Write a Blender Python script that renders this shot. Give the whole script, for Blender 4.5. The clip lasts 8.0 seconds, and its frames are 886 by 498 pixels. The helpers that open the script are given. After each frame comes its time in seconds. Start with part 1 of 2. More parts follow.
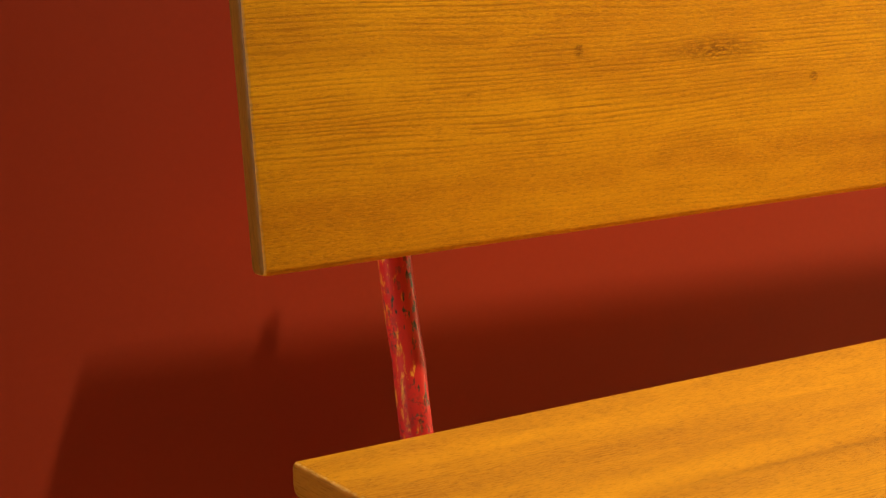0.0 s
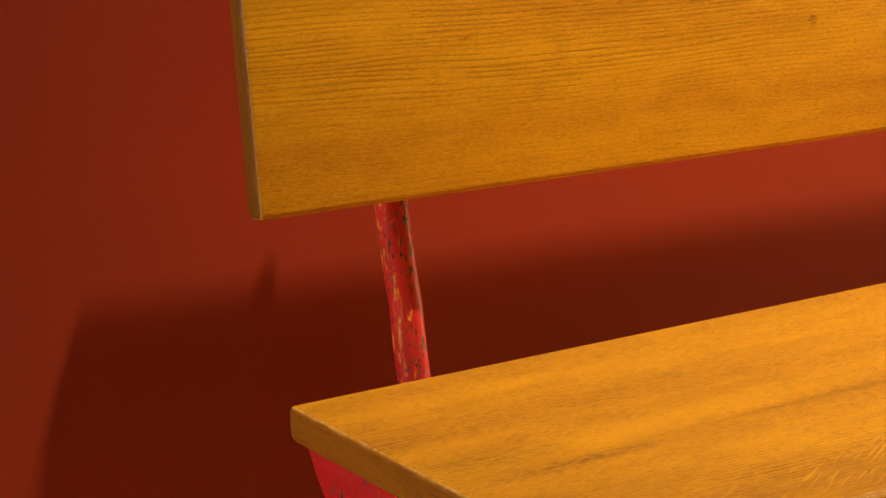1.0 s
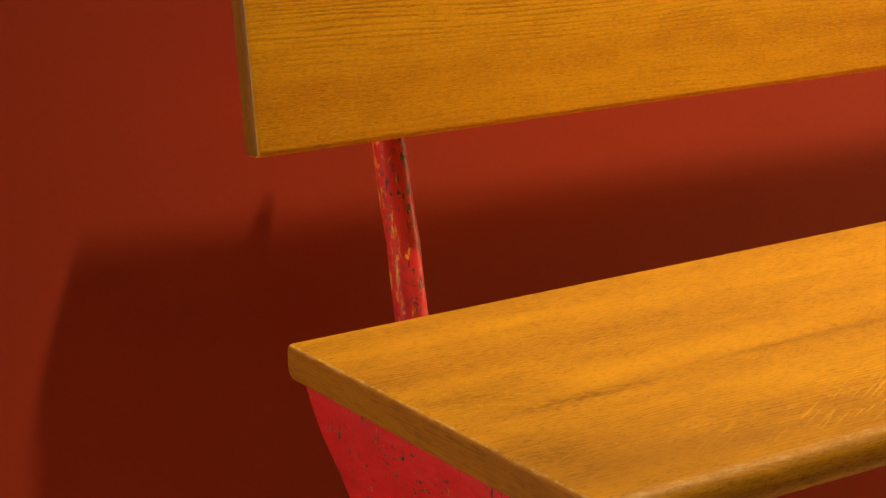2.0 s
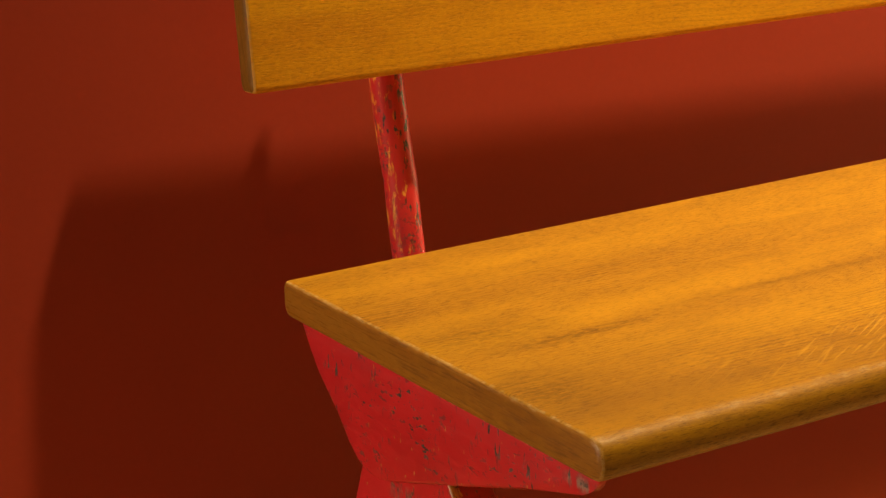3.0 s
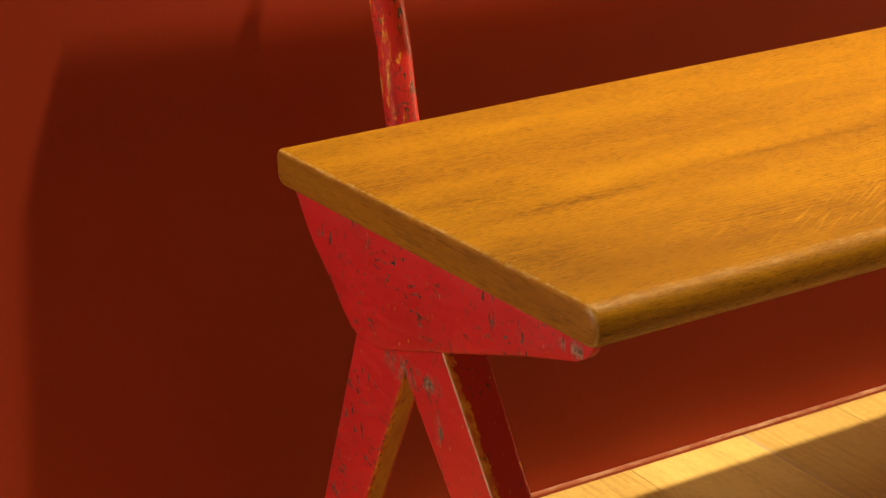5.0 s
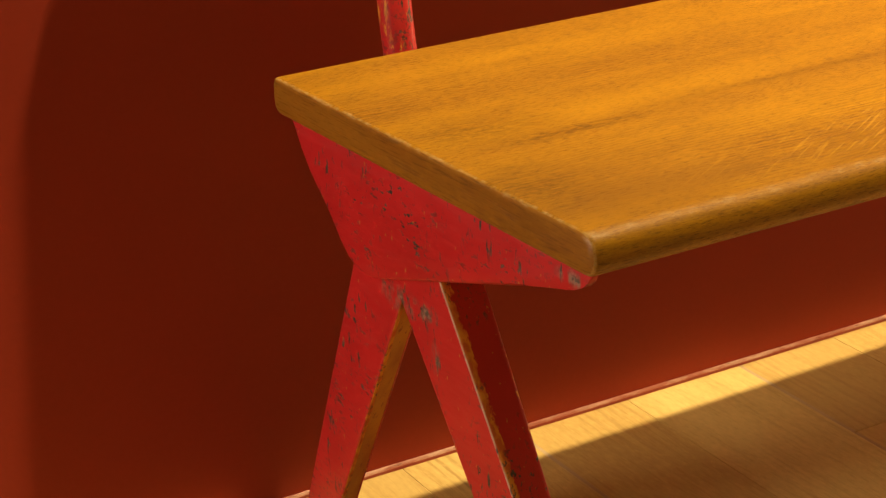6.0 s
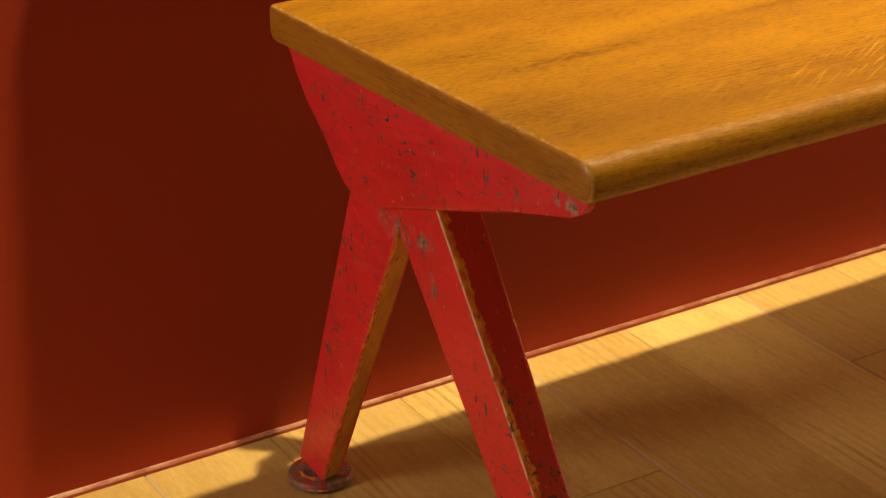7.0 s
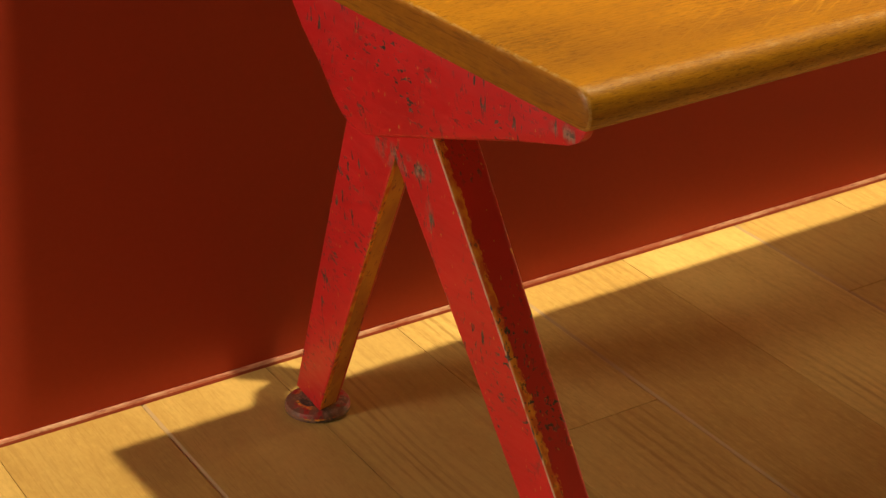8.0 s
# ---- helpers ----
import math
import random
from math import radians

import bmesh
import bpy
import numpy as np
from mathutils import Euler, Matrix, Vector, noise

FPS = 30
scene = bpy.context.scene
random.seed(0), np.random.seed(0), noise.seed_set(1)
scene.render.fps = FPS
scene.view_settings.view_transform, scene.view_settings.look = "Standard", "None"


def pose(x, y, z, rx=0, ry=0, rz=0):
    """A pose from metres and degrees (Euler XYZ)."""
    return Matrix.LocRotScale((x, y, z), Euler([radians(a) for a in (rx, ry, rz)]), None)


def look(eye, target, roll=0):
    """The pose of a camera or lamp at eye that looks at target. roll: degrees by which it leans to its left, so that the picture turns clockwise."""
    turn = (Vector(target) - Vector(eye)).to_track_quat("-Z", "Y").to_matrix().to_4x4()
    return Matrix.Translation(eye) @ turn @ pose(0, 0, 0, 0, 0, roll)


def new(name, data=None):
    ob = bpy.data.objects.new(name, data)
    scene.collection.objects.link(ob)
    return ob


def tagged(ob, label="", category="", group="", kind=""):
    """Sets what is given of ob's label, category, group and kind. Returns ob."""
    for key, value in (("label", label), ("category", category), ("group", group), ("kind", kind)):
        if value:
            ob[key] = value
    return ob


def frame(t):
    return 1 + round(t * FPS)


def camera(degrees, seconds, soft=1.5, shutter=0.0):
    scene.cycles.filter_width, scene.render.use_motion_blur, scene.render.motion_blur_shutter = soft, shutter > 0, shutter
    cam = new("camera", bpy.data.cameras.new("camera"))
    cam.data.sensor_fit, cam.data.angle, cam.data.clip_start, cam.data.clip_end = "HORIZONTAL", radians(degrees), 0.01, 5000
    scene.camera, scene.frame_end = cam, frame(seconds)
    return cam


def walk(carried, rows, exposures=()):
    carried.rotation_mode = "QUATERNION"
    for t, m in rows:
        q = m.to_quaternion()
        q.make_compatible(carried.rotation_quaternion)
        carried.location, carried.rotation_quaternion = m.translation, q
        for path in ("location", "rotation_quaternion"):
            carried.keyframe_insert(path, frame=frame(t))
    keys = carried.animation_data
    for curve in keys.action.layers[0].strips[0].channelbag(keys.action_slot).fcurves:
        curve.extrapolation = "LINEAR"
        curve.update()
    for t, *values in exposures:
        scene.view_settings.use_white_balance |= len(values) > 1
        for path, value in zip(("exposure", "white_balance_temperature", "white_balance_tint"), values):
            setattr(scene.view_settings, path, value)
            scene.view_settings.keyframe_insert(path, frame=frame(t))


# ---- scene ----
# ---- camera: a long lens on a tripod head that tilts slowly down ----
cam = camera(26.57, 8.0, soft=1.35)
ROWS = [  # seconds, x, y, z, yaw, pitch, roll
    (0.0, -0.6293, -1.4095, 0.9168, -30.581, -11.606, -1.067),
    (0.5, -0.6283, -1.4082, 0.9144, -30.600, -12.349, -1.023),
    (1.0, -0.6272, -1.4069, 0.9120, -30.621, -13.159, -1.111),
    (1.5, -0.6262, -1.4057, 0.9096, -30.627, -14.014, -1.113),
    (3.0, -0.6230, -1.4018, 0.9025, -30.671, -16.700, -1.022),
    (3.5, -0.6220, -1.4005, 0.9001, -30.692, -17.548, -0.991),
    (4.0, -0.6209, -1.3992, 0.8977, -30.709, -18.456, -0.985),
    (4.5, -0.6198, -1.3979, 0.8953, -30.725, -19.427, -1.026),
    (6.0, -0.6167, -1.3940, 0.8882, -30.770, -22.482, -0.928),
    (6.5, -0.6156, -1.3927, 0.8858, -30.783, -23.458, -0.960),
    (7.0, -0.6146, -1.3915, 0.8834, -30.809, -24.540, -0.949),
    (7.5, -0.6135, -1.3902, 0.8810, -30.830, -25.510, -0.948),
    (8.0, -0.6125, -1.3889, 0.8786, -30.857, -26.594, -0.908),
]
walk(cam, [(t, pose(x, y, z, 90 + pitch, 0, yaw) @ pose(0, 0, 0, 0, 0, roll)) for t, x, y, z, yaw, pitch, roll in ROWS])

# ---- light: one warm spot high above the bench, plus unseen fill lamps added around it ----
SPOT_AT = (1.085, -0.682, 4.0)
world = bpy.data.worlds.new("world")
world.use_nodes = True
world.node_tree.nodes["Background"].inputs["Color"].default_value = (1.0, 0.8, 0.6, 1)
world.node_tree.nodes["Background"].inputs["Strength"].default_value = 0.006
scene.world = world


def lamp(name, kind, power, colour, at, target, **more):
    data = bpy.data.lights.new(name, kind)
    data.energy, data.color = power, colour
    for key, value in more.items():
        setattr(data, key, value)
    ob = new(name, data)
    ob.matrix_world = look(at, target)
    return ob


lamp("spot_lamp", "SPOT", 1160.0, (1.0, 0.785, 0.42), SPOT_AT, (0.87, 0.06, 0.3), shadow_soft_size=0.045, spot_size=radians(48), spot_blend=1.0)
# added fill with no known source, brightening sides the spot leaves dim
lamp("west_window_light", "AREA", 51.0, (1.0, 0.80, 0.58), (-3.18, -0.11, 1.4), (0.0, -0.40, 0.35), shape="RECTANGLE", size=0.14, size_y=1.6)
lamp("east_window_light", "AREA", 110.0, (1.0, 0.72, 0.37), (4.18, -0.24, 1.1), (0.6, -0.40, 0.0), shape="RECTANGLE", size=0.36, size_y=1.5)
lamp("south_window_light", "AREA", 1.8, (1.0, 0.78, 0.52), (-0.4, -4.58, 1.5), (0.4, -0.4, 0.3), shape="RECTANGLE", size=2.0, size_y=1.2)
lamp("ceiling_lamp", "AREA", 2.5, (1.0, 0.79, 0.52), (1.3, -0.95, 4.1), (1.3, -0.95, 0.0), shape="RECTANGLE", size=2.6, size_y=0.5)


# ---- materials ----
def material(name, rough=0.5, metal=0.0, spec=0.5):
    m = bpy.data.materials.new(name)
    m.use_nodes = True
    shader = m.node_tree.nodes["Principled BSDF"]
    shader.inputs["Roughness"].default_value = rough
    shader.inputs["Metallic"].default_value = metal
    shader.inputs["Specular IOR Level"].default_value = spec
    return m, m.node_tree, shader


def link(tree, a, b):
    tree.links.new(a, b)


def coords(tree, scale=(1, 1, 1), offset_random=0.0):
    tc = tree.nodes.new("ShaderNodeTexCoord")
    mp = tree.nodes.new("ShaderNodeMapping")
    mp.inputs["Scale"].default_value = scale
    link(tree, tc.outputs["Object"], mp.inputs["Vector"])
    if offset_random:
        info = tree.nodes.new("ShaderNodeObjectInfo")
        mul = tree.nodes.new("ShaderNodeVectorMath")
        mul.operation = "SCALE"
        mul.inputs[0].default_value = (17.0, 31.0, 7.0)
        link(tree, info.outputs["Random"], mul.inputs["Scale"])
        link(tree, mul.outputs["Vector"], mp.inputs["Location"])
    return mp.outputs["Vector"]


def noisy(tree, vector, scale, detail=3.0, rough=0.5, distortion=0.0):
    n = tree.nodes.new("ShaderNodeTexNoise")
    n.inputs["Scale"].default_value = scale
    n.inputs["Detail"].default_value = detail
    n.inputs["Roughness"].default_value = rough
    n.inputs["Distortion"].default_value = distortion
    link(tree, vector, n.inputs["Vector"])
    return n.outputs["Fac"]


def ramp(tree, fac, stops, smooth=False):
    r = tree.nodes.new("ShaderNodeValToRGB")
    while len(r.color_ramp.elements) < len(stops):
        r.color_ramp.elements.new(0.5)
    for e, (p, c) in zip(r.color_ramp.elements, stops):
        e.position = p
        e.color = (c, c, c, 1) if isinstance(c, (int, float)) else (*c, 1)
    link(tree, fac, r.inputs["Fac"])
    return r.outputs["Color"]


def mixed(tree, fac, a, b, mode="MIX"):
    m = tree.nodes.new("ShaderNodeMix")
    m.data_type, m.blend_type = "RGBA", mode
    for socket, value in ((m.inputs["Factor"], fac), (m.inputs["A"], a), (m.inputs["B"], b)):
        if isinstance(value, (int, float)):
            socket.default_value = value
        elif isinstance(value, tuple):
            socket.default_value = (*value, 1)
        else:
            link(tree, value, socket)
    return m.outputs["Result"]


def maths(tree, op, a, b=0.0):
    m = tree.nodes.new("ShaderNodeMath")
    m.operation = op
    for socket, value in zip(m.inputs, (a, b)):
        if isinstance(value, (int, float)):
            socket.default_value = value
        else:
            link(tree, value, socket)
    return m.outputs["Value"]


def bumped(tree, shader, height, strength, distance=0.001):
    b = tree.nodes.new("ShaderNodeBump")
    b.inputs["Strength"].default_value = strength
    b.inputs["Distance"].default_value = distance
    link(tree, height, b.inputs["Height"])
    link(tree, b.outputs["Normal"], shader.inputs["Normal"])


def wall_paint(name, base):
    m, tree, shader = material(name, 0.62, spec=0.25)
    v = coords(tree)
    big = noisy(tree, v, 1.3, 2.0)
    fine = noisy(tree, v, 160.0, 3.0, 0.6)
    darker = tuple(c * 0.86 for c in base)
    col = mixed(tree, ramp(tree, big, [(0.3, 0.0), (0.7, 1.0)]), darker, base)
    col = mixed(tree, ramp(tree, fine, [(0.35, 0.0), (0.75, 0.25)]), col, tuple(c * 1.12 for c in base))
    link(tree, col, shader.inputs["Base Color"])
    bumped(tree, shader, fine, 0.12, 0.0006)
    return m


def spread(tree, fac, low, high, top=1.0):
    """0 below low, top above high."""
    r = tree.nodes.new("ShaderNodeMapRange")
    r.inputs["From Min"].default_value, r.inputs["From Max"].default_value = low, high
    r.inputs["To Min"].default_value, r.inputs["To Max"].default_value = 0.0, top
    link(tree, fac, r.inputs["Value"])
    return r.outputs["Result"]


def spot(tree, at, size, low=0.4):
    """A soft stretched patch round a place, 1 in its middle."""
    tc = tree.nodes.new("ShaderNodeTexCoord")
    mp = tree.nodes.new("ShaderNodeMapping")
    mp.vector_type = "TEXTURE"
    mp.inputs["Location"].default_value, mp.inputs["Scale"].default_value = at, size
    link(tree, tc.outputs["Object"], mp.inputs["Vector"])
    d = tree.nodes.new("ShaderNodeVectorMath")
    d.operation = "LENGTH"
    link(tree, mp.outputs["Vector"], d.inputs[0])
    r = tree.nodes.new("ShaderNodeMapRange")
    r.inputs["From Min"].default_value, r.inputs["From Max"].default_value = low, 1.0
    r.inputs["To Min"].default_value, r.inputs["To Max"].default_value = 1.0, 0.0
    link(tree, d.outputs["Value"], r.inputs["Value"])
    return r.outputs["Result"]


def oak(name, light, mid, dark, grain="x", across="z", rough=0.36, ring=1.0, random_shift=0.0, coat=0.0, spots=(), flecks=None, worn=0.0, pored=0.5, lined=0.45, lines_at=None, pore_length=0.05, mottled=0.2, fine=640.0, silky=(0.45, 240.0), line_scale=50.0, line_width=(0.34, 0.06), amber=()):
    """Oiled oak: slow colour bands, wavy growth lines, short dark pores, silky figure, all drawn out along the grain."""
    m, tree, shader = material(name, rough, spec=0.32)
    shader.inputs["Coat Weight"].default_value = coat
    shader.inputs["Coat Roughness"].default_value = 0.35
    axes = "xyz"

    def stretched(k):
        return coords(tree, tuple(k if a == grain else 1.0 for a in axes), random_shift)

    # the grain's flow: a slow wave that bends every finer layer
    flow = maths(tree, "ADD", noisy(tree, stretched(0.22), 7.0, 2.0, 0.5), maths(tree, "MULTIPLY", noisy(tree, stretched(0.16), 38.0, 1.0, 0.5), 0.10))
    bend = tree.nodes.new("ShaderNodeVectorMath")
    bend.operation = "SCALE"
    bend.inputs[0].default_value = tuple(0.05 if a == across else 0.0 for a in axes)
    link(tree, flow, bend.inputs["Scale"])

    def along(k):
        add = tree.nodes.new("ShaderNodeVectorMath")
        link(tree, stretched(k), add.inputs[0])
        link(tree, bend.outputs["Vector"], add.inputs[1])
        return add.outputs["Vector"]

    bands = noisy(tree, along(0.10), 16.0 * ring, 3.0, 0.55)
    col = mixed(tree, spread(tree, bands, 0.36, 0.64), mid, light)
    cloud = noisy(tree, stretched(0.45), 13.0, 4.0, 0.6)
    col = mixed(tree, spread(tree, cloud, 0.50, 0.75, 0.35), col, light)
    # growth lines: thin, long, unevenly spaced and here and there interrupted
    wave = tree.nodes.new("ShaderNodeTexWave")
    wave.wave_type, wave.bands_direction = "BANDS", across.upper()
    wave.inputs["Scale"].default_value = line_scale * ring
    wave.inputs["Distortion"].default_value = 5.5
    wave.inputs["Detail"].default_value = 2.0
    wave.inputs["Detail Scale"].default_value = 1.2
    link(tree, along(0.06), wave.inputs["Vector"])
    patchy = spread(tree, noisy(tree, stretched(0.3), 26.0, 2.0), 0.35, 0.65, 0.7)
    breaks = spread(tree, noisy(tree, along(0.06), 300.0, 2.0, 0.6), 0.30, 0.52)
    present = maths(tree, "ADD", maths(tree, "MULTIPLY", spot(tree, *lines_at), 0.75), 0.25) if lines_at else spread(tree, noisy(tree, along(0.12), 11.0, 2.0), 0.45, 0.62)
    line = maths(tree, "MULTIPLY", maths(tree, "MULTIPLY", spread(tree, wave.outputs["Fac"], *line_width), maths(tree, "MULTIPLY", breaks, maths(tree, "ADD", patchy, 0.3))), present)
    col = mixed(tree, maths(tree, "MULTIPLY", line, lined), col, dark)
    pores = noisy(tree, along(pore_length), fine, 2.5, 0.6)
    dense = maths(tree, "MULTIPLY", spread(tree, bands, 0.62, 0.38), 0.06)
    pore = spread(tree, maths(tree, "ADD", pores, dense), 0.555, 0.67)
    col = mixed(tree, maths(tree, "MULTIPLY", pore, pored), col, dark)
    # silky figure: small lighter and darker patches across the grain
    silk = noisy(tree, stretched(silky[0]), silky[1], 3.0, 0.65)
    col = mixed(tree, spread(tree, silk, 0.52, 0.72, mottled * 1.6), col, tuple(min(1.0, c * 1.3) for c in light))
    col = mixed(tree, spread(tree, silk, 0.48, 0.28, mottled * 1.6), col, tuple(0.5 * (a + c) for a, c in zip(mid, dark)))
    figure = noisy(tree, stretched(0.35), 60.0, 4.0, 0.65, 0.6)
    col = mixed(tree, spread(tree, figure, 0.50, 0.72, mottled * 0.7), col, dark)
    col = mixed(tree, spread(tree, figure, 0.48, 0.30, mottled * 1.0), col, tuple(min(1.0, c * 1.2) for c in light))
    for at, size, low, depth in amber:
        veil = maths(tree, "MULTIPLY", spot(tree, at, size, low), spread(tree, noisy(tree, stretched(0.3), 22.0, 3.0, 0.6), 0.30, 0.60))
        col = mixed(tree, maths(tree, "MULTIPLY", veil, depth), col, tuple(0.35 * a + 0.65 * c for a, c in zip(mid, dark)))
    if random_shift:
        info = tree.nodes.new("ShaderNodeObjectInfo")
        col = mixed(tree, maths(tree, "MULTIPLY", info.outputs["Random"], 0.5), col, tuple(0.55 * a + 0.45 * c for a, c in zip(mid, dark)))
    if flecks:
        place, turn = flecks
        tc = tree.nodes.new("ShaderNodeTexCoord")
        mp = tree.nodes.new("ShaderNodeMapping")
        mp.vector_type = "TEXTURE"
        mp.inputs["Rotation"].default_value, mp.inputs["Scale"].default_value = (0, 0, turn), (0.045, 0.0023, 0.02)
        link(tree, tc.outputs["Object"], mp.inputs["Vector"])
        ray = spread(tree, noisy(tree, mp.outputs["Vector"], 1.0, 1.0, 0.5, 0.3), 0.58, 0.66)
        col = mixed(tree, maths(tree, "MULTIPLY", maths(tree, "MULTIPLY", ray, 0.40), spot(tree, *place)), col, (min(1.0, light[0] * 1.5), min(1.0, light[1] * 1.7), light[2] * 5))
    for at, size, low, depth in spots:
        ragged = maths(tree, "MULTIPLY", spot(tree, at, size, low), spread(tree, noisy(tree, stretched(0.3), 430.0, 4.0, 0.75), 0.40, 0.58))
        col = mixed(tree, maths(tree, "MULTIPLY", ragged, depth), col, tuple(c * 0.6 for c in dark))
    # pale edges: rubbed wood, and along the front a painted highlight
    attr = tree.nodes.new("ShaderNodeAttribute")
    attr.attribute_name = "wear"
    rub_glint = maths(tree, "ADD", attr.outputs["Fac"], maths(tree, "MULTIPLY", noisy(tree, stretched(0.5), 160.0, 4.0, 0.7), 1.2))
    col = mixed(tree, maths(tree, "MULTIPLY", spread(tree, rub_glint, 1.15, 1.75), worn), col, (0.62, 0.42, 0.18))
    link(tree, col, shader.inputs["Base Color"])
    link(tree, maths(tree, "ADD", maths(tree, "MULTIPLY", pore, 0.18), rough), shader.inputs["Roughness"])
    bumped(tree, shader, maths(tree, "SUBTRACT", maths(tree, "MULTIPLY", silk, 0.7), maths(tree, "ADD", pore, line)), 0.18, 0.0004)
    return m


def worn_red(name, red, chips=0.5, gloss=0.34, bare_at=(), more=0.0, blotched=0.0):
    """Old red enamel: dark chips, yellow specks, scuffs; the attribute "wear" bares the folds."""
    m, tree, shader = material(name, 0.42)
    v = coords(tree)
    tall = coords(tree, (1, 1, 0.38))
    flat = coords(tree, (1, 0.45, 1))
    cloud = noisy(tree, v, 14.0, 3.0)
    col = mixed(tree, spread(tree, cloud, 0.3, 0.75), tuple(c * 0.8 for c in red), red)
    scuff = noisy(tree, coords(tree, (1, 0.2, 1)), 190.0, 3.0, 0.7)
    col = mixed(tree, spread(tree, scuff, 0.58, 0.78, 0.16), col, (0.42, 0.075, 0.065))
    where = spread(tree, noisy(tree, v, 24.0, 2.0), 0.44 - 2 * more, 0.58 - 2 * more)
    upright = spread(tree, noisy(tree, tall, 220.0, 2.5, 0.6), 0.605 - more, 0.64 - more)
    level = spread(tree, noisy(tree, flat, 270.0, 2.5, 0.6), 0.585 - more, 0.625 - more)
    pick = spread(tree, noisy(tree, v, 11.0, 1.0), 0.45, 0.55)
    spots = maths(tree, "ADD", maths(tree, "MULTIPLY", upright, pick), maths(tree, "MULTIPLY", level, maths(tree, "SUBTRACT", 1.0, pick)))
    dark = maths(tree, "MULTIPLY", spots, where)
    specks = spread(tree, noisy(tree, tall, 330.0, 1.5), 0.715, 0.745, 0.9)
    attr = tree.nodes.new("ShaderNodeAttribute")
    attr.attribute_name = "wear"
    rag = noisy(tree, coords(tree, (1, 1, 0.3)), 170.0, 4.0, 0.7)
    edge = maths(tree, "ADD", attr.outputs["Fac"], maths(tree, "MULTIPLY", rag, 0.9))
    under = mixed(tree, spread(tree, noisy(tree, tall, 150.0, 2.0), 0.42, 0.58), (0.92, 0.40, 0.05), (0.74, 0.17, 0.032))
    bare = mixed(tree, spread(tree, noisy(tree, v, 200.0, 2.0), 0.4, 0.7), (0.028, 0.032, 0.028), (0.12, 0.10, 0.085))
    col = mixed(tree, specks, col, (0.62, 0.27, 0.06))
    col = mixed(tree, spread(tree, edge, 0.98, 1.04), col, under)
    col = mixed(tree, maths(tree, "MULTIPLY", dark, chips), col, bare)
    col = mixed(tree, spread(tree, maths(tree, "ADD", attr.outputs["Fac"], maths(tree, "MULTIPLY", noisy(tree, tall, 75.0, 3.0), 0.7)), 1.20, 1.26), col, bare)
    if blotched:
        col = mixed(tree, spread(tree, noisy(tree, v, 62.0, 4.0, 0.6), 0.44, 0.52, blotched), col, (0.19, 0.095, 0.062))
    for at, size in bare_at:
        scraped = maths(tree, "MULTIPLY", spot(tree, at, size, 0.2), spread(tree, noisy(tree, tall, 120.0, 4.0, 0.7), 0.44, 0.56))
        col = mixed(tree, scraped, col, mixed(tree, spread(tree, noisy(tree, v, 260.0, 2.0), 0.45, 0.6), (0.10, 0.085, 0.07), (0.34, 0.22, 0.17)))
    link(tree, col, shader.inputs["Base Color"])
    link(tree, maths(tree, "ADD", maths(tree, "MULTIPLY", spread(tree, scuff, 0.3, 0.8), 0.25), gloss), shader.inputs["Roughness"])
    bumped(tree, shader, maths(tree, "SUBTRACT", maths(tree, "MULTIPLY", cloud, 0.4), dark), 0.35, 0.0005)
    return m


def faded_trim(name, red, pale):
    """Red paint on a thin strip, rubbed pale and pinkish in patches."""
    m, tree, shader = material(name, 0.5)
    v = coords(tree, (0.25, 1, 1))
    patches = noisy(tree, v, 60.0, 4.0, 0.7)
    col = mixed(tree, spread(tree, patches, 0.42, 0.62), red, pale)
    col = mixed(tree, spread(tree, noisy(tree, v, 210.0, 3.0, 0.6), 0.60, 0.70, 0.6), col, (0.20, 0.030, 0.015))
    link(tree, col, shader.inputs["Base Color"])
    bumped(tree, shader, patches, 0.3, 0.0005)
    return m


def floor_glow_enamel(name):
    """Enamel with the lit floor's yellow reflection put into its colour, and a little red left on it."""
    m, tree, shader = material(name, 0.36)
    v = coords(tree, (1, 1, 0.3))
    col = mixed(tree, spread(tree, noisy(tree, v, 40.0, 3.0), 0.40, 0.65), (0.72, 0.33, 0.04), (0.55, 0.18, 0.025))
    col = mixed(tree, spread(tree, noisy(tree, v, 150.0, 4.0, 0.7), 0.60, 0.66, 0.8), col, (0.36, 0.03, 0.018))
    link(tree, col, shader.inputs["Base Color"])
    return m


def fold_highlight(name):
    """The sharp rubbed fold of a leg, a pale highlight painted along it, with ochre and red left in places."""
    m, tree, shader = material(name, 0.38)
    v = coords(tree, (1, 1, 0.22))
    col = mixed(tree, spread(tree, noisy(tree, v, 120.0, 3.0, 0.6), 0.40, 0.60), (0.80, 0.56, 0.42), (0.70, 0.34, 0.20))
    col = mixed(tree, spread(tree, noisy(tree, v, 60.0, 3.0, 0.7), 0.57, 0.63), col, (0.55, 0.16, 0.03))
    col = mixed(tree, spread(tree, noisy(tree, v, 95.0, 2.0, 0.6), 0.62, 0.66), col, (0.09, 0.095, 0.085))
    link(tree, col, shader.inputs["Base Color"])
    return m


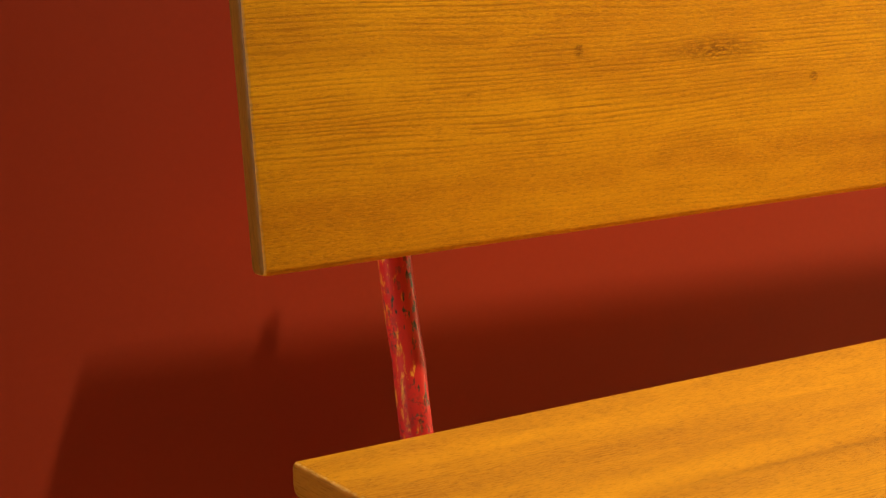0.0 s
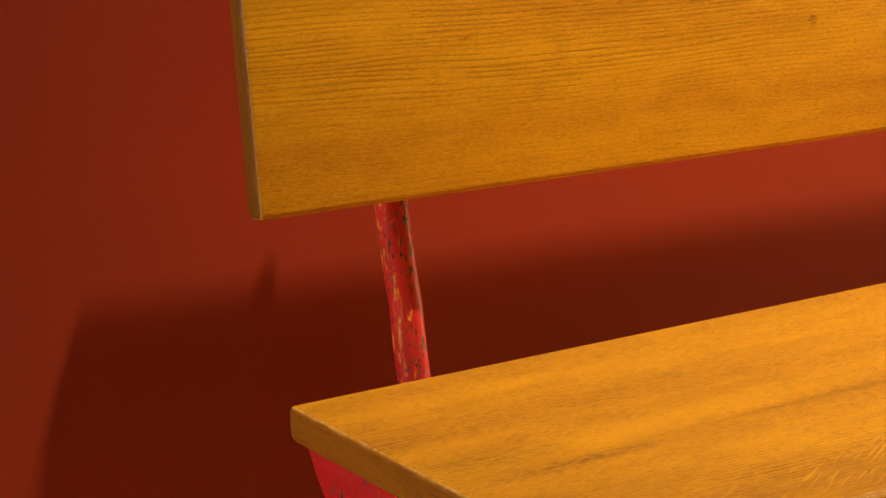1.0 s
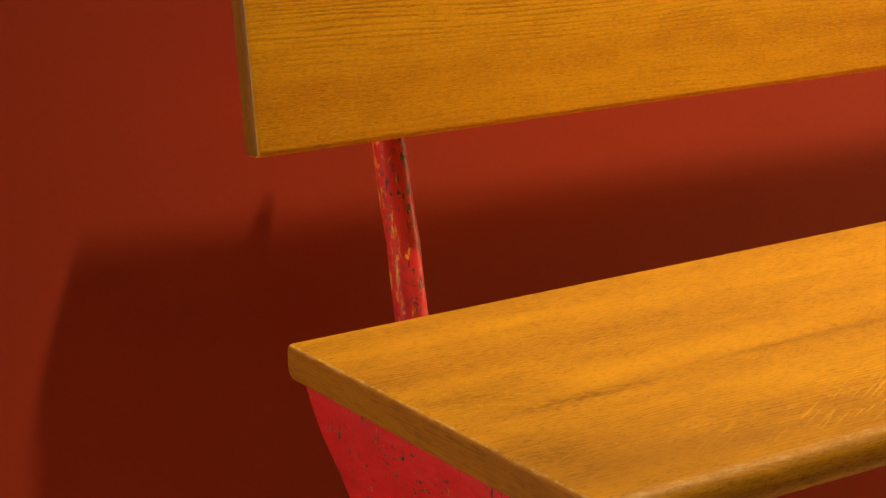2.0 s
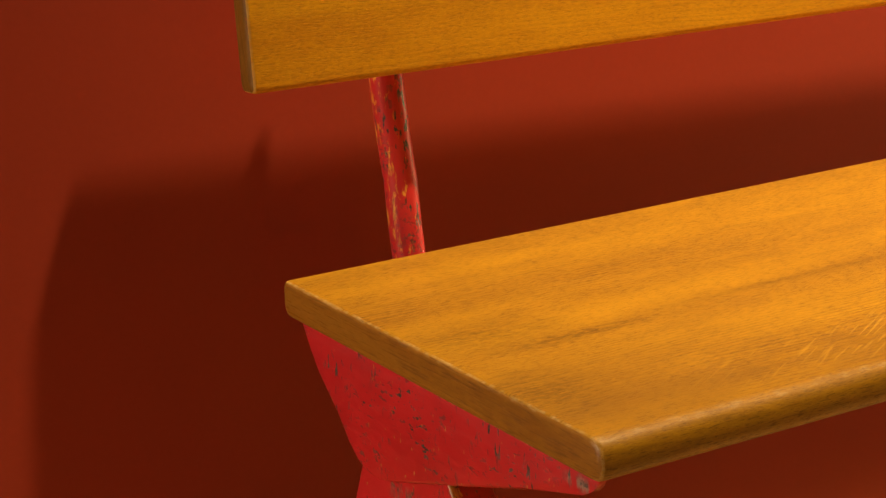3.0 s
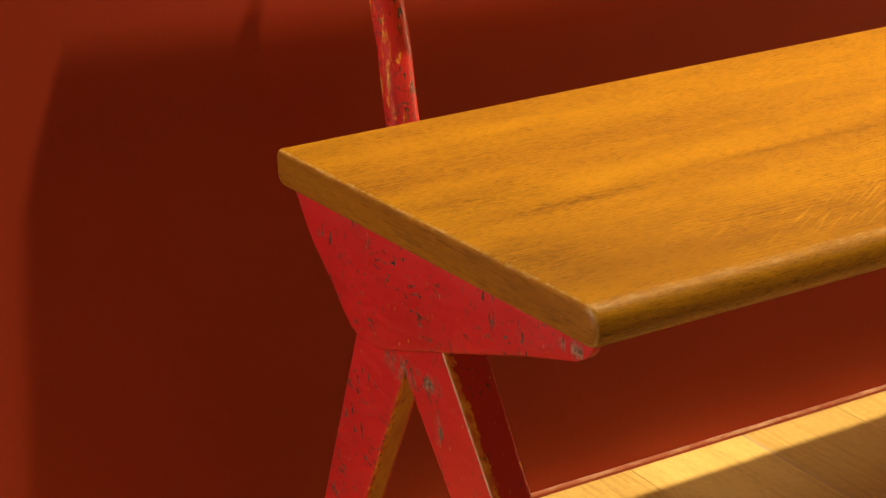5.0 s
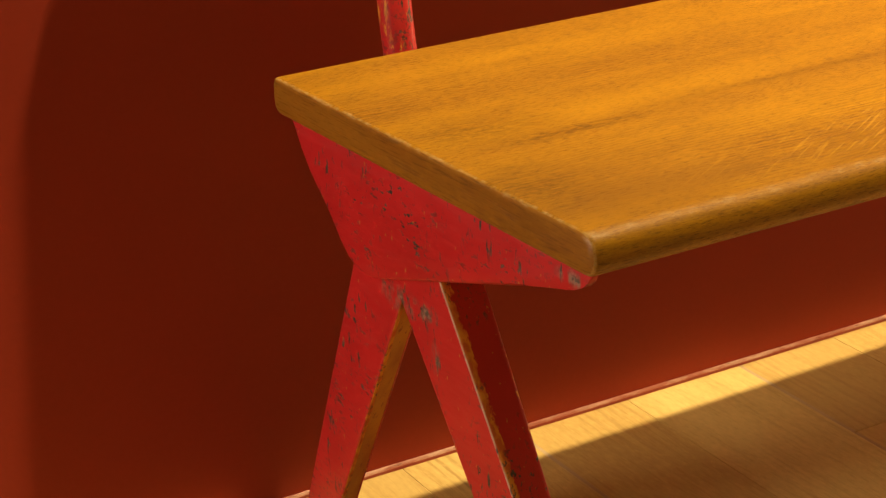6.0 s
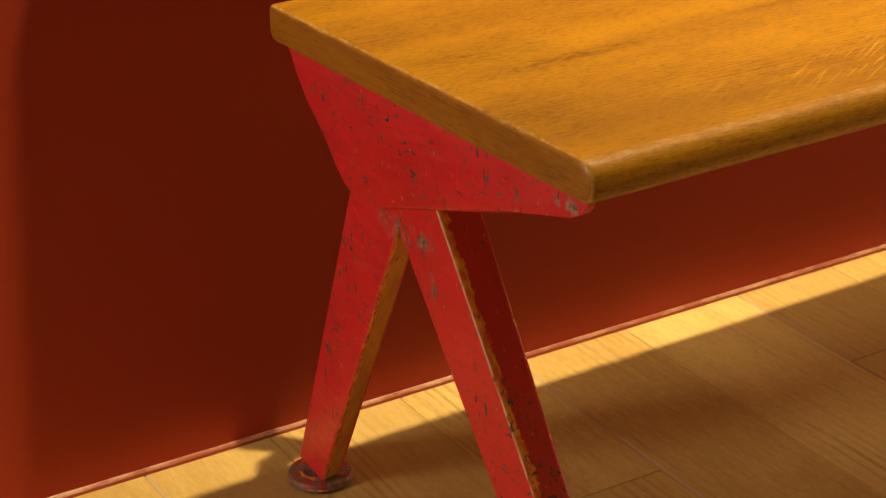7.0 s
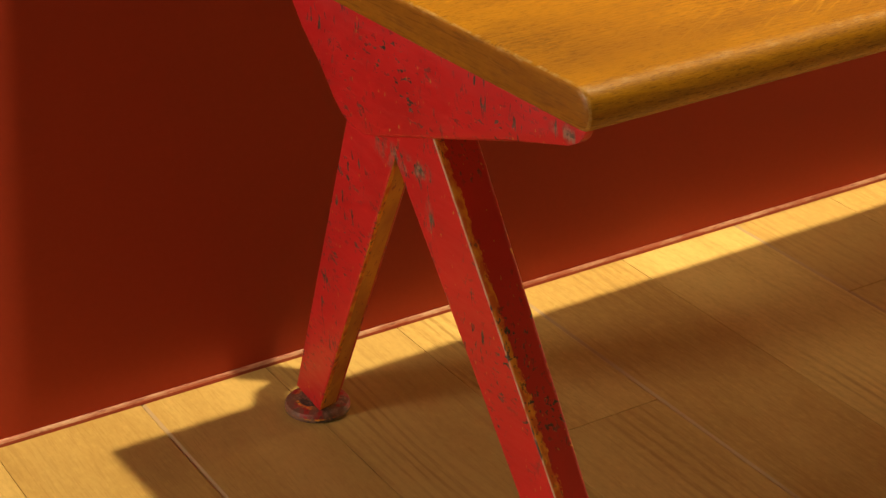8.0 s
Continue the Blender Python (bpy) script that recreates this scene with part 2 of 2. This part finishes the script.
RED_WALL = wall_paint("red_wall_paint", (0.41, 0.047, 0.022))
# for the walls out of view; kept dark to hold back bounced light
CREAM = wall_paint("cream_paint", (0.16, 0.135, 0.10))
TRIM_PAINT = faded_trim("strip_paint", (0.30, 0.040, 0.022), (0.36, 0.075, 0.040))
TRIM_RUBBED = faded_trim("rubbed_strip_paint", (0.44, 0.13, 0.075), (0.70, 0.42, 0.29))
# same wood as the backrest, its colour dimmed to offset the strong top light
SEAT_OAK_DIM = oak("seat_oak_dim", (0.425, 0.198, 0.006), (0.335, 0.144, 0.004), (0.105, 0.036, 0.003), "x", "y", 0.43, 0.8, coat=0.02, worn=1.0, pored=0.62, lined=0.60, pore_length=0.10, mottled=0.28, fine=1300.0, silky=(0.28, 900.0), line_scale=90.0, line_width=(0.42, 0.08),
               spots=(((0.105, -0.017, 0.4590), (0.09, 0.012, 0.02), 0.0, 0.8), ((0.045, 0.02, 0.4590), (0.09, 0.045, 0.02), 0.0, 0.6), ((0.34, -0.005, 0.460), (0.26, 0.006, 0.02), 0.0, 0.5), ((0.02, -0.10, 0.4590), (0.05, 0.06, 0.02), 0.0, 0.6)),
               flecks=(((0.38, -0.135, 0.4600), (0.34, 0.060, 0.03), 0.3), radians(30)),
               amber=(((0.45, -0.150, 0.460), (0.55, 0.055, 0.03), 0.55, 0.5), ((0.04, -0.11, 0.459), (0.14, 0.10, 0.03), 0.1, 0.35), ((0.40, -0.006, 0.460), (0.50, 0.014, 0.03), 0.2, 0.35)))
# same wood, brightened in colour for frontal light the lamps lack
BACK_OAK_LIT = oak("backrest_oak_lit", (0.86, 0.420, 0.011), (0.70, 0.298, 0.007), (0.30, 0.095, 0.005), "x", "z", 0.40, 1.25, coat=0.05, worn=1.0, pored=0.26, lined=0.60, pore_length=0.13, mottled=0.22, fine=950.0, silky=(0.40, 520.0), line_scale=58.0, line_width=(0.55, 0.08),
               amber=(((0.04, -0.0115, 0.185), (0.16, 0.05, 0.035), 0.1, 0.45), ((0.30, -0.0115, 0.150), (0.12, 0.05, 0.02), 0.1, 0.35), ((0.47, -0.0115, 0.115), (0.16, 0.05, 0.03), 0.1, 0.30)),
               lines_at=((0.20, -0.009, 0.165), (0.62, 0.1, 0.125), 0.45),
               spots=(((0.292, -0.0115, 0.157), (0.006, 0.02, 0.008), 0.3, 1.0), ((0.552, -0.0115, 0.117), (0.006, 0.02, 0.006), 0.3, 1.0), ((0.440, -0.0115, 0.149), (0.07, 0.02, 0.015), 0.0, 0.9), ((0.18, -0.0115, 0.128), (0.008, 0.02, 0.003), 0.0, 0.6)))
FLOOR_OAK = oak("floor_oak", (0.645, 0.468, 0.168), (0.525, 0.350, 0.110), (0.25, 0.132, 0.032), "y", "x", 0.38, 0.55, random_shift=1.0, pored=0.15, lined=0.62, mottled=0.17, line_width=(0.60, 0.05))
LIT_BEVEL = wall_paint("lit_bevel", (0.50, 0.36, 0.20))
END_OAK = oak("end_grain_oak", (0.37, 0.155, 0.013), (0.28, 0.105, 0.008), (0.10, 0.036, 0.003), "y", "z", 0.42, 1.5, pored=0.4, lined=0.3, worn=0.9)
# darker copy for the backrest's end, offsetting too much side fill in the colour
DARK_END = oak("dark_end_grain_oak", (0.27, 0.12, 0.012), (0.19, 0.08, 0.008), (0.07, 0.026, 0.003), "z", "y", 0.42, 1.5, pored=0.25, lined=0.1, worn=0.7)
GROOVE = wall_paint("dark_joint", (0.16, 0.095, 0.04))
RED_ENAMEL = worn_red("red_enamel", (0.66, 0.019, 0.024), 1.0, more=0.006, bare_at=(((0.01, 0.062, 0.322), (0.03, 0.036, 0.014)), ((0.01, 0.030, 0.324), (0.03, 0.020, 0.012)), ((0.01, 0.020, 0.288), (0.03, 0.008, 0.018)), ((0.00, -0.158, 0.418), (0.03, 0.026, 0.008))))
RED_TUBE = worn_red("red_tube_enamel", (0.72, 0.030, 0.034), 1.0, 0.28, more=0.04)
FLOOR_GLOW = floor_glow_enamel("floor_glow_on_enamel")
FOLD_HIGHLIGHT = fold_highlight("fold_highlight")
RUBBED = worn_red("rubbed_foot_enamel", (0.48, 0.020, 0.026), 1.0, 0.45, blotched=0.9, bare_at=(((0.035, 0.254, 0.009), (0.045, 0.045, 0.02)), ((0.036, -0.148, 0.009), (0.045, 0.045, 0.02))))


# ---- mesh helpers ----
def mesh_of(name, bm, mat, smooth=True):
    bmesh.ops.recalc_face_normals(bm, faces=bm.faces)
    me = bpy.data.meshes.new(name)
    bm.to_mesh(me)
    bm.free()
    me.materials.append(mat)
    if smooth:
        for p in me.polygons:
            p.use_smooth = True
        me.set_sharp_from_angle(angle=radians(38))
    return me


def part(name, bm, mat, parent=None, label=""):
    ob = new(name, mesh_of(name, bm, mat))
    ob.parent = parent
    if label:
        ob["label"] = label
    return ob


def box(x0, x1, y0, y1, z0, z1, bevel=0.0, segments=2):
    bm = bmesh.new()
    bmesh.ops.create_cube(bm, size=1.0)
    for v in bm.verts:
        v.co = Vector(((x0 + x1) / 2 + v.co.x * (x1 - x0), (y0 + y1) / 2 + v.co.y * (y1 - y0), (z0 + z1) / 2 + v.co.z * (z1 - z0)))
    if bevel:
        bmesh.ops.bevel(bm, geom=bm.edges[:], offset=bevel, segments=segments, affect="EDGES", profile=0.5)
    return bm


def lofted(rings, closed_ends=True):
    """A skin over rings of equally many points."""
    bm = bmesh.new()
    rows = [[bm.verts.new(p) for p in ring] for ring in rings]
    n = len(rows[0])
    for a, b in zip(rows, rows[1:]):
        for i in range(n):
            bm.faces.new((a[i], a[(i + 1) % n], b[(i + 1) % n], b[i]))
    if closed_ends:
        bm.faces.new(rows[0])
        bm.faces.new(rows[-1])
    return bm


def tube(points, radius, sides=28):
    """A round bar through the points, its last end domed."""
    rings = []
    for k, p in enumerate(points):
        d = (Vector(points[min(k + 1, len(points) - 1)]) - Vector(points[max(k - 1, 0)])).normalized()
        a = d.orthogonal().normalized()
        b = d.cross(a)
        for rise, r in (((0.0, radius),) if k < len(points) - 1 else ((0.0, radius), (0.5 * radius, 0.87 * radius), (0.85 * radius, 0.5 * radius), (radius, 0.1 * radius))):
            rings.append([Vector(p) + rise * d + r * (math.cos(t) * a + math.sin(t) * b) for t in np.linspace(0, 2 * math.pi, sides, endpoint=False)])
    return lofted(rings)


# ---- the room ----
X0, X1, Y0, TOP = -3.2, 4.2, -4.6, 4.2


def structure(name, bm, mat, label, category):
    return tagged(part(name, bm, mat), label, category, kind="structure")


structure("wall_north", box(X0 - 0.15, X1 + 0.15, 0, 0.15, -0.1, TOP + 0.15), RED_WALL, "matt brick-red painted wall behind the bench", "wall")


def pierced(x0, x1, start, end, y0, y1, z0, z1):
    """A wall along y from start to end, between x0 and x1, with a fill lamp's opening from (y0, z0) to (y1, z1)."""
    whole = bmesh.new()
    for a, b, c, d in ((start, y0, -0.1, TOP + 0.15), (y1, end, -0.1, TOP + 0.15), (y0, y1, -0.1, z0), (y0, y1, z1, TOP + 0.15)):
        piece = box(x0, x1, a, b, c, d)
        me = bpy.data.meshes.new("piece")
        piece.to_mesh(me)
        piece.free()
        whole.from_mesh(me)
        bpy.data.meshes.remove(me)
    return whole


# unseen walls that close the room; their openings are added for the fill lamps
south = pierced(Y0 - 0.15, Y0, X0 - 0.15, X1 + 0.15, -1.45, 0.65, 0.85, 2.15)
bmesh.ops.transform(south, matrix=Matrix(((0, 1, 0, 0), (1, 0, 0, 0), (0, 0, 1, 0), (0, 0, 0, 1))), verts=south.verts)
structure("wall_south", south, CREAM, "plain cream painted wall with a wide opening for a fill lamp", "wall")
structure("wall_west", pierced(X0 - 0.15, X0, Y0, 0, -0.20, -0.03, 0.55, 2.25), CREAM, "plain cream painted side wall with a tall opening for a fill lamp", "wall")
structure("wall_east", pierced(X1, X1 + 0.15, Y0, 0, -0.48, -0.04, 0.3, 1.9), CREAM, "plain cream painted side wall with an opening for a fill lamp", "wall")
structure("ceiling", box(X0, X1, Y0, 0, TOP, TOP + 0.15), CREAM, "plain cream ceiling over the room", "ceiling")
floor = structure("floor", box(X0, X1, Y0, 0, -0.1, -0.006), GROOVE, "honey-coloured oak plank floor with fine bevelled joints", "floor")

# quarter-round strip along the foot of the wall
arc = [(0.0, 0.0)] + [(-0.0035 * math.cos(a), 0.0058 * math.sin(a)) for a in np.linspace(0, math.pi / 2, 7)]
bm = lofted([[(x, y, z) for y, z in arc] for x in np.linspace(X0, X1, 2)])
baseboard = structure("baseboard", bm, TRIM_PAINT, "thin red quarter-round strip rubbed pale along its top", "baseboard")
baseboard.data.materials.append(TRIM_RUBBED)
# lower faces keep a darker red that paints in the shaded gap
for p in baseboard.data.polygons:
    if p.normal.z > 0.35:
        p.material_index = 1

# ---- the bench ----
BENCH = Matrix.Translation((0, -0.35, 0)) @ Matrix.Rotation(0.010, 4, "Z")
LENGTH = 1.25
bench = new("bench")
bench.empty_display_size = 0.1
bench.matrix_world = BENCH
tagged(bench, "oak plank bench with worn red enamelled steel frame on the floor", "bench")


def plank(x0, x1, profile, corner, front=0.55, ends=0.75):
    """A plank along x from a profile in (y, z), its ends eased by shrinking the outer rings."""
    cy = sum(p[0] for p in profile) / len(profile)
    cz = sum(p[1] for p in profile) / len(profile)
    rings = []
    steps = [0.0, 0.3, 0.6, 0.85, 1.0]
    for s in steps:
        inset = corner * (1 - math.sqrt(max(0.0, 1 - (1 - s) ** 2)))
        ring = []
        for y, z in profile:
            d = Vector((y - cy, z - cz))
            d = Vector((max(abs(d.x) - inset, 0) * math.copysign(1, d.x), max(abs(d.y) - inset, 0) * math.copysign(1, d.y)))
            ring.append((x0 + corner * s, cy + d.x, cz + d.y))
        rings.append(ring)
    for x in np.linspace(x0 + corner, x1 - corner, 40)[1:-1]:
        rings.append([(x, y, z) for y, z in profile])
    rings += [[(x1 + x0 - x, y, z) for x, y, z in r] for r in reversed(rings[: len(steps)])]
    bm = lofted(rings)
    layer = bm.verts.layers.float.new("wear")
    per, last = len(profile), len(rings) - 1
    for k, v in enumerate(bm.verts):
        ring, at = divmod(k, per)
        near_end = min(ring, last - ring)
        # strongest near the top of the rounding, where the painted highlight runs
        arris = 1.0 if at in (9, 10) else 0.4 if at in (8, 11) else 0.0
        v[layer] = max(arris * front, (0.9 if near_end in (1, 2) else 0.45 if near_end == 3 else 0.0) * ends)
    return bm


def rounded_profile(corners):
    """Corner points with their radii, walked in order, as a rounded outline."""
    out = []
    n = len(corners)
    for i, (y, z, r) in enumerate(corners):
        p, q, s = Vector((y, z)), Vector(corners[i - 1][:2]), Vector(corners[(i + 1) % n][:2])
        a, b = (q - p).normalized(), (s - p).normalized()
        half = math.acos(max(-1, min(1, a.dot(b)))) / 2
        run = r / math.tan(half)
        start, end = p + a * run, p + b * run
        for t in np.linspace(0, 1, 6):
            out.append(tuple((1 - t) ** 2 * start + 2 * t * (1 - t) * p + t * t * end))
    return out


RISE, RISE_BACK = 0.010, 0.007  # the bench is raised towards its far end to fit the camera's view


def sheared(bm, rate=0.02):
    """The plank's ends spread outwards with height."""
    for v in bm.verts:
        v.co.x += rate * v.co.z * (2 * v.co.x / LENGTH - 1)
        v.co.z += RISE_BACK * v.co.x
    return bm


SEAT_TOP, SEAT_UNDER = 0.4588, 0.4296
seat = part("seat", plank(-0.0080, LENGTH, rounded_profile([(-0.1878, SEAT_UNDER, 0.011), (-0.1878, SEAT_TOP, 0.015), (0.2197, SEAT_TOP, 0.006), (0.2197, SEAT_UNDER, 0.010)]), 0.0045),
            SEAT_OAK_DIM, bench, "thick golden oak seat plank with rounded worn edges")
for v in seat.data.vertices:  # twisted to fit the camera's view: the front edge climbs less
    v.co.z += v.co.x * (RISE - 0.016 * (0.22 - v.co.y))
back = part("backrest", sheared(plank(-0.0082, LENGTH + 0.0082, rounded_profile([(-0.0115, 0.0, 0.005), (-0.0115, 0.248, 0.006), (0.0115, 0.248, 0.006), (0.0115, 0.0, 0.006)]), 0.0045)),
            BACK_OAK_LIT, bench, "golden oak backrest plank with fine horizontal grain")
back.matrix_local = pose(-0.0024, 0.2590, 0.6010, -4.0, 0, -0.9)


for ob, ends in ((seat, END_OAK), (back, DARK_END)):
    ob.data.materials.append(ends)
    for p in ob.data.polygons:
        if abs(p.normal.x) > 0.8:
            p.material_index = 1


def with_wear(bm, wear):
    layer = bm.verts.layers.float.new("wear")
    for v in bm.verts:
        v[layer] = wear(v.co)
    return bm


def side_frame(x_at, mirror):
    """One end frame: wedge-shaped bracket, two splayed folded legs, feet, and the upright tube of the backrest."""
    flip = -1 if mirror else 1

    def at(x):
        return x_at + flip * x

    outline = [(0.2085, 0.4294), (0.1948, 0.4082), (0.1829, 0.3932), (0.1548, 0.3646), (0.1391, 0.3465), (0.1279, 0.3372)]
    outline += [(0.1210, 0.3338), (0.1149, 0.3319), (0.1070, 0.3309), (0.0984, 0.3309), (0.0890, 0.3324), (0.0805, 0.3347)]
    outline += [(0.0580, 0.3417), (-0.0172, 0.3660), (-0.0853, 0.3885), (-0.1591, 0.4132), (-0.1677, 0.4178), (-0.1727, 0.4226), (-0.1744, 0.4266), (-0.1740, 0.4294)]
    edge = 0.0022
    cy, cz = 0.06, 0.39
    rings = []
    for x, s in ((0.0010, edge), (0.0017, edge * 0.3), (0.0030, 0.0), (0.0065, 0.0), (0.0075, edge)):
        rings.append([(at(x), y - math.copysign(min(s, abs(y - cy)), y - cy), z - math.copysign(min(s, abs(z - cz)), z - cz)) for y, z in outline])
    bm = lofted(rings)
    with_wear(bm, lambda c: 0.12)
    part("bracket", bm, RED_ENAMEL, bench, "wedge-shaped red enamelled steel bracket with dark chips")

    def leg(name, outer, fold, inner, label, name_rear=False):
        """outer, fold, inner: corner lines as (x, y) at z 0.33 and at z 0.014."""
        rings = []
        for s in np.linspace(0, 1, 40):
            z = 0.415 * (1 - s) + 0.012 * s
            t = (0.33 - z) / (0.33 - 0.014)
            o, f, i = (Vector(a).lerp(Vector(b), t) for a, b in (outer, fold, inner))
            fourth = o + i - f
            ring = []
            corners = [o, f, i, fourth]
            for k in range(4):
                p, q, n = corners[k], corners[k - 1], corners[(k + 1) % 4]
                for d, r in ((q - p, 0.0035), (q - p, 0.0010), (n - p, 0.0010), (n - p, 0.0050 if k == 1 else 0.0035)):
                    e = p + d.normalized() * r
                    ring.append((at(e.x), e.y, z))
                m1 = p.lerp(n, 0.35)
                m2 = p.lerp(n, 0.65)
                ring += [(at(m1.x), m1.y, z), (at(m2.x), m2.y, z)]
            rings.append(ring)
        bm = lofted(rings)
        layer = bm.verts.layers.float.new("wear")
        for k, v in enumerate(bm.verts):
            col = k % 24
            low = (k // 24) / 39
            # rear leg oranger near the foot: wear plus floor bounce put into the colour
            v[layer] = {7: 0.42, 8: 0.72, 6: 0.16, 9: 0.70, 10: 0.20 + 0.4 * low ** 2, 0: 0.25, 1: 0.3, 2: 0.3, 12: 0.34, 13: 0.50, 14: 0.50}.get(col, 0.08 + (0.40 * low ** 7 if name_rear else 0.0))
        ob = part(name, bm, RED_ENAMEL, bench, label)
        ob.data.set_sharp_from_angle(angle=radians(60))
        if not name_rear:
            # the narrow strip on the fold carries a painted highlight
            ob.data.materials.append(FOLD_HIGHLIGHT)
            for p in ob.data.polygons:
                if p.index % 24 == 7 and p.index < 24 * 39:
                    p.material_index = 1
        else:
            # inner face: the lit floor's reflection painted as yellow
            ob.data.materials.append(FLOOR_GLOW)
            for p in ob.data.polygons:
                if p.index % 24 in (9, 10, 11) and p.index < 24 * 39:
                    p.material_index = 1
        return ob

    front_leg = leg("leg", ((0.0080, 0.0689), (0.0270, -0.1265)), ((0.0080, -0.0073), (0.0300, -0.1734)), ((0.0450, -0.0018), (0.0560, -0.1696)), "red folded-steel leg with yellow worn edge")
    rear_leg = leg("leg", ((0.0080, 0.1313), (0.0330, 0.2836)), ((0.0080, 0.0578), (0.0275, 0.2327)), ((0.0340, 0.0665), (0.0500, 0.2386)), "red folded-steel leg, inner face tinted with the floor's yellow reflection", True)
    for x, y, own_leg in ((0.0385, 0.2570, rear_leg), (0.0410, -0.1480, front_leg)):
        rings = []
        for r, z in ((0.0270, 0.0), (0.0290, 0.0015), (0.0292, 0.0032), (0.0290, 0.0060), (0.0275, 0.0085), (0.0235, 0.0100), (0.016, 0.0118), (0.006, 0.0125)):
            rings.append([(at(x) + r * math.cos(a), y + r * math.sin(a), z) for a in np.linspace(0, 2 * math.pi, 36, endpoint=False)])
        # darkest along the bottom rim and in the ring at the leg
        part("foot", with_wear(lofted(rings), lambda c: 1.0 if c.z < 0.0035 or c.z > 0.0115 else 0.30), RUBBED, own_leg, "round rubbed red foot disc")
    pts = [(at(0.1397 - 0.085 * (z - 0.46) + 0.04 * min(0.0, z - 0.520) + 0.0015 * math.exp(-((z - 0.505) / 0.02) ** 2)), 0.2765 + 0.05 * (z - 0.46) + 0.08 * min(0.0, max(z, 0.43) - 0.520) - 0.5 * max(0, 0.43 - z) ** 1.5 - 0.0157 * x_at, z) for z in np.linspace(0.34, 0.762, 24)]
    part("backrest_tube", with_wear(tube(pts, 0.0141), lambda c: 0.43 + 5.0 * (at(0.1397 - 0.085 * (c.z - 0.46)) - c.x) * (-1 if mirror else 1)), RED_TUBE, bench, "red enamelled steel tube with chipped yellow patches")
    # cross piece that carries the tube from the bracket to its place behind the seat
    part("tube_arm", with_wear(tube([(at(0.045), 0.150, 0.400), (at(0.075), 0.190, 0.396), (at(0.115), 0.240, 0.385), (at(0.1465), 0.257, 0.365)], 0.012), lambda c: 0.2), RED_TUBE, bench)


side_frame(0.0, False)
own = set(bench.children_recursive)
side_frame(LENGTH, True)
for ob in set(bench.children_recursive) - own:
    for v in ob.data.vertices:
        v.co.z *= 1 + RISE * LENGTH / 0.424

# the whole bench is skewed to fit the camera's view: its cross pieces are not quite square to its planks
for ob in bench.children_recursive:
    for v in ob.data.vertices:
        v.co.x -= 0.029 * (v.co.y + ob.location.y)

# ---- the floor's boards, last ----
EDGES = [-0.104, 0.021, 0.162, 0.294, 0.430, 0.577, 0.710]
while EDGES[0] > -1.0:
    EDGES.insert(0, EDGES[0] - 0.139)
while EDGES[-1] < 1.7:
    EDGES.append(EDGES[-1] + 0.139)


def board(w, l, left, right):
    """One board lying from (0, 0) to (w, -l); left and right: the width of the bevel along its long edges."""
    c, gap = 0.0007, 0.0003
    top = [(gap + left, -c - gap), (w - gap - right, -c - gap), (w - gap - right, -l + c + gap), (gap + left, -l + c + gap)]
    low = [(gap, -gap), (w - gap, -gap), (w - gap, -l + gap), (gap, -l + gap)]
    bm = bmesh.new()
    a = [bm.verts.new((x, y, 0.0)) for x, y in top]
    b = [bm.verts.new((x, y, -0.35 * (left if x < w / 2 else right))) for x, y in low]
    d = [bm.verts.new((x, y, -0.012)) for x, y in low]
    bm.faces.new(a)
    for k in range(4):
        bm.faces.new((a[k], b[k], b[(k + 1) % 4], a[(k + 1) % 4]))
        bm.faces.new((b[k], d[k], d[(k + 1) % 4], b[(k + 1) % 4]))
    return bm


OPEN_JOINTS = (-0.104, 0.294, 0.577)  # the joints between panels of strips; the strips of one panel lie close


def bevel_at(x, wide):
    return wide if min(abs(x - e) for e in OPEN_JOINTS) < 0.002 else 0.0008


cuts = {0.162: 0.245, 0.577: 0.182}
rng = random.Random(4)
for x0, x1 in zip(EDGES, EDGES[1:]):
    first = cuts.get(x0, rng.uniform(0.55, 1.1))
    y = 0.0
    while y < 2.0:
        length = first if y == 0.0 else rng.uniform(0.7, 1.1)
        if y + length > 2.0:
            length = 2.4 - y
        ob = new("plank", mesh_of("plank", board(x1 - x0, length, bevel_at(x0, 0.0034), bevel_at(x1, 0.0012)), FLOOR_OAK, smooth=False))
        # left bevels of open joints get a colour as if catching light
        ob.data.materials.append(LIT_BEVEL)
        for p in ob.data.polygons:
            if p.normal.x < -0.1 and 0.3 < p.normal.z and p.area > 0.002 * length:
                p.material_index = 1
        ob.location = (x0, -y, 0.0)
        ob.parent = floor
        y += length

verts, faces = [], []  # the boards farther off, in one mesh
def far_board(x, y, w, l):
    k = len(verts)
    verts.extend([(x, y, 0.0), (x + w - 0.001, y, 0.0), (x + w - 0.001, y - l + 0.001, 0.0), (x, y - l + 0.001, 0.0)])
    verts.extend([(a, b, -0.012) for a, b, _ in verts[k : k + 4]])
    faces.append((k + 3, k + 2, k + 1, k))
    for i in range(4):
        faces.append((k + i, k + (i + 1) % 4, k + 4 + (i + 1) % 4, k + 4 + i))
for left, right in ((X0, EDGES[0]), (EDGES[-1], X1)):
    x = left
    while x < right - 0.001:
        w = min(0.139, right - x)
        y = 0.0
        while y > Y0 + 0.01:
            l = min(1.15, y - Y0)
            far_board(x, y, w, l)
            y -= l
        x += w
for x0, x1 in zip(EDGES, EDGES[1:]):
    far_board(x0, -2.4, x1 - x0, -2.4 - Y0)
me = bpy.data.meshes.new("far_planks")
me.from_pydata(verts, [], faces)
me.materials.append(FLOOR_OAK)
far = new("far_planks", me)
far.parent = floor
tagged(far, "honey-coloured oak boards farther off", kind="stuff")
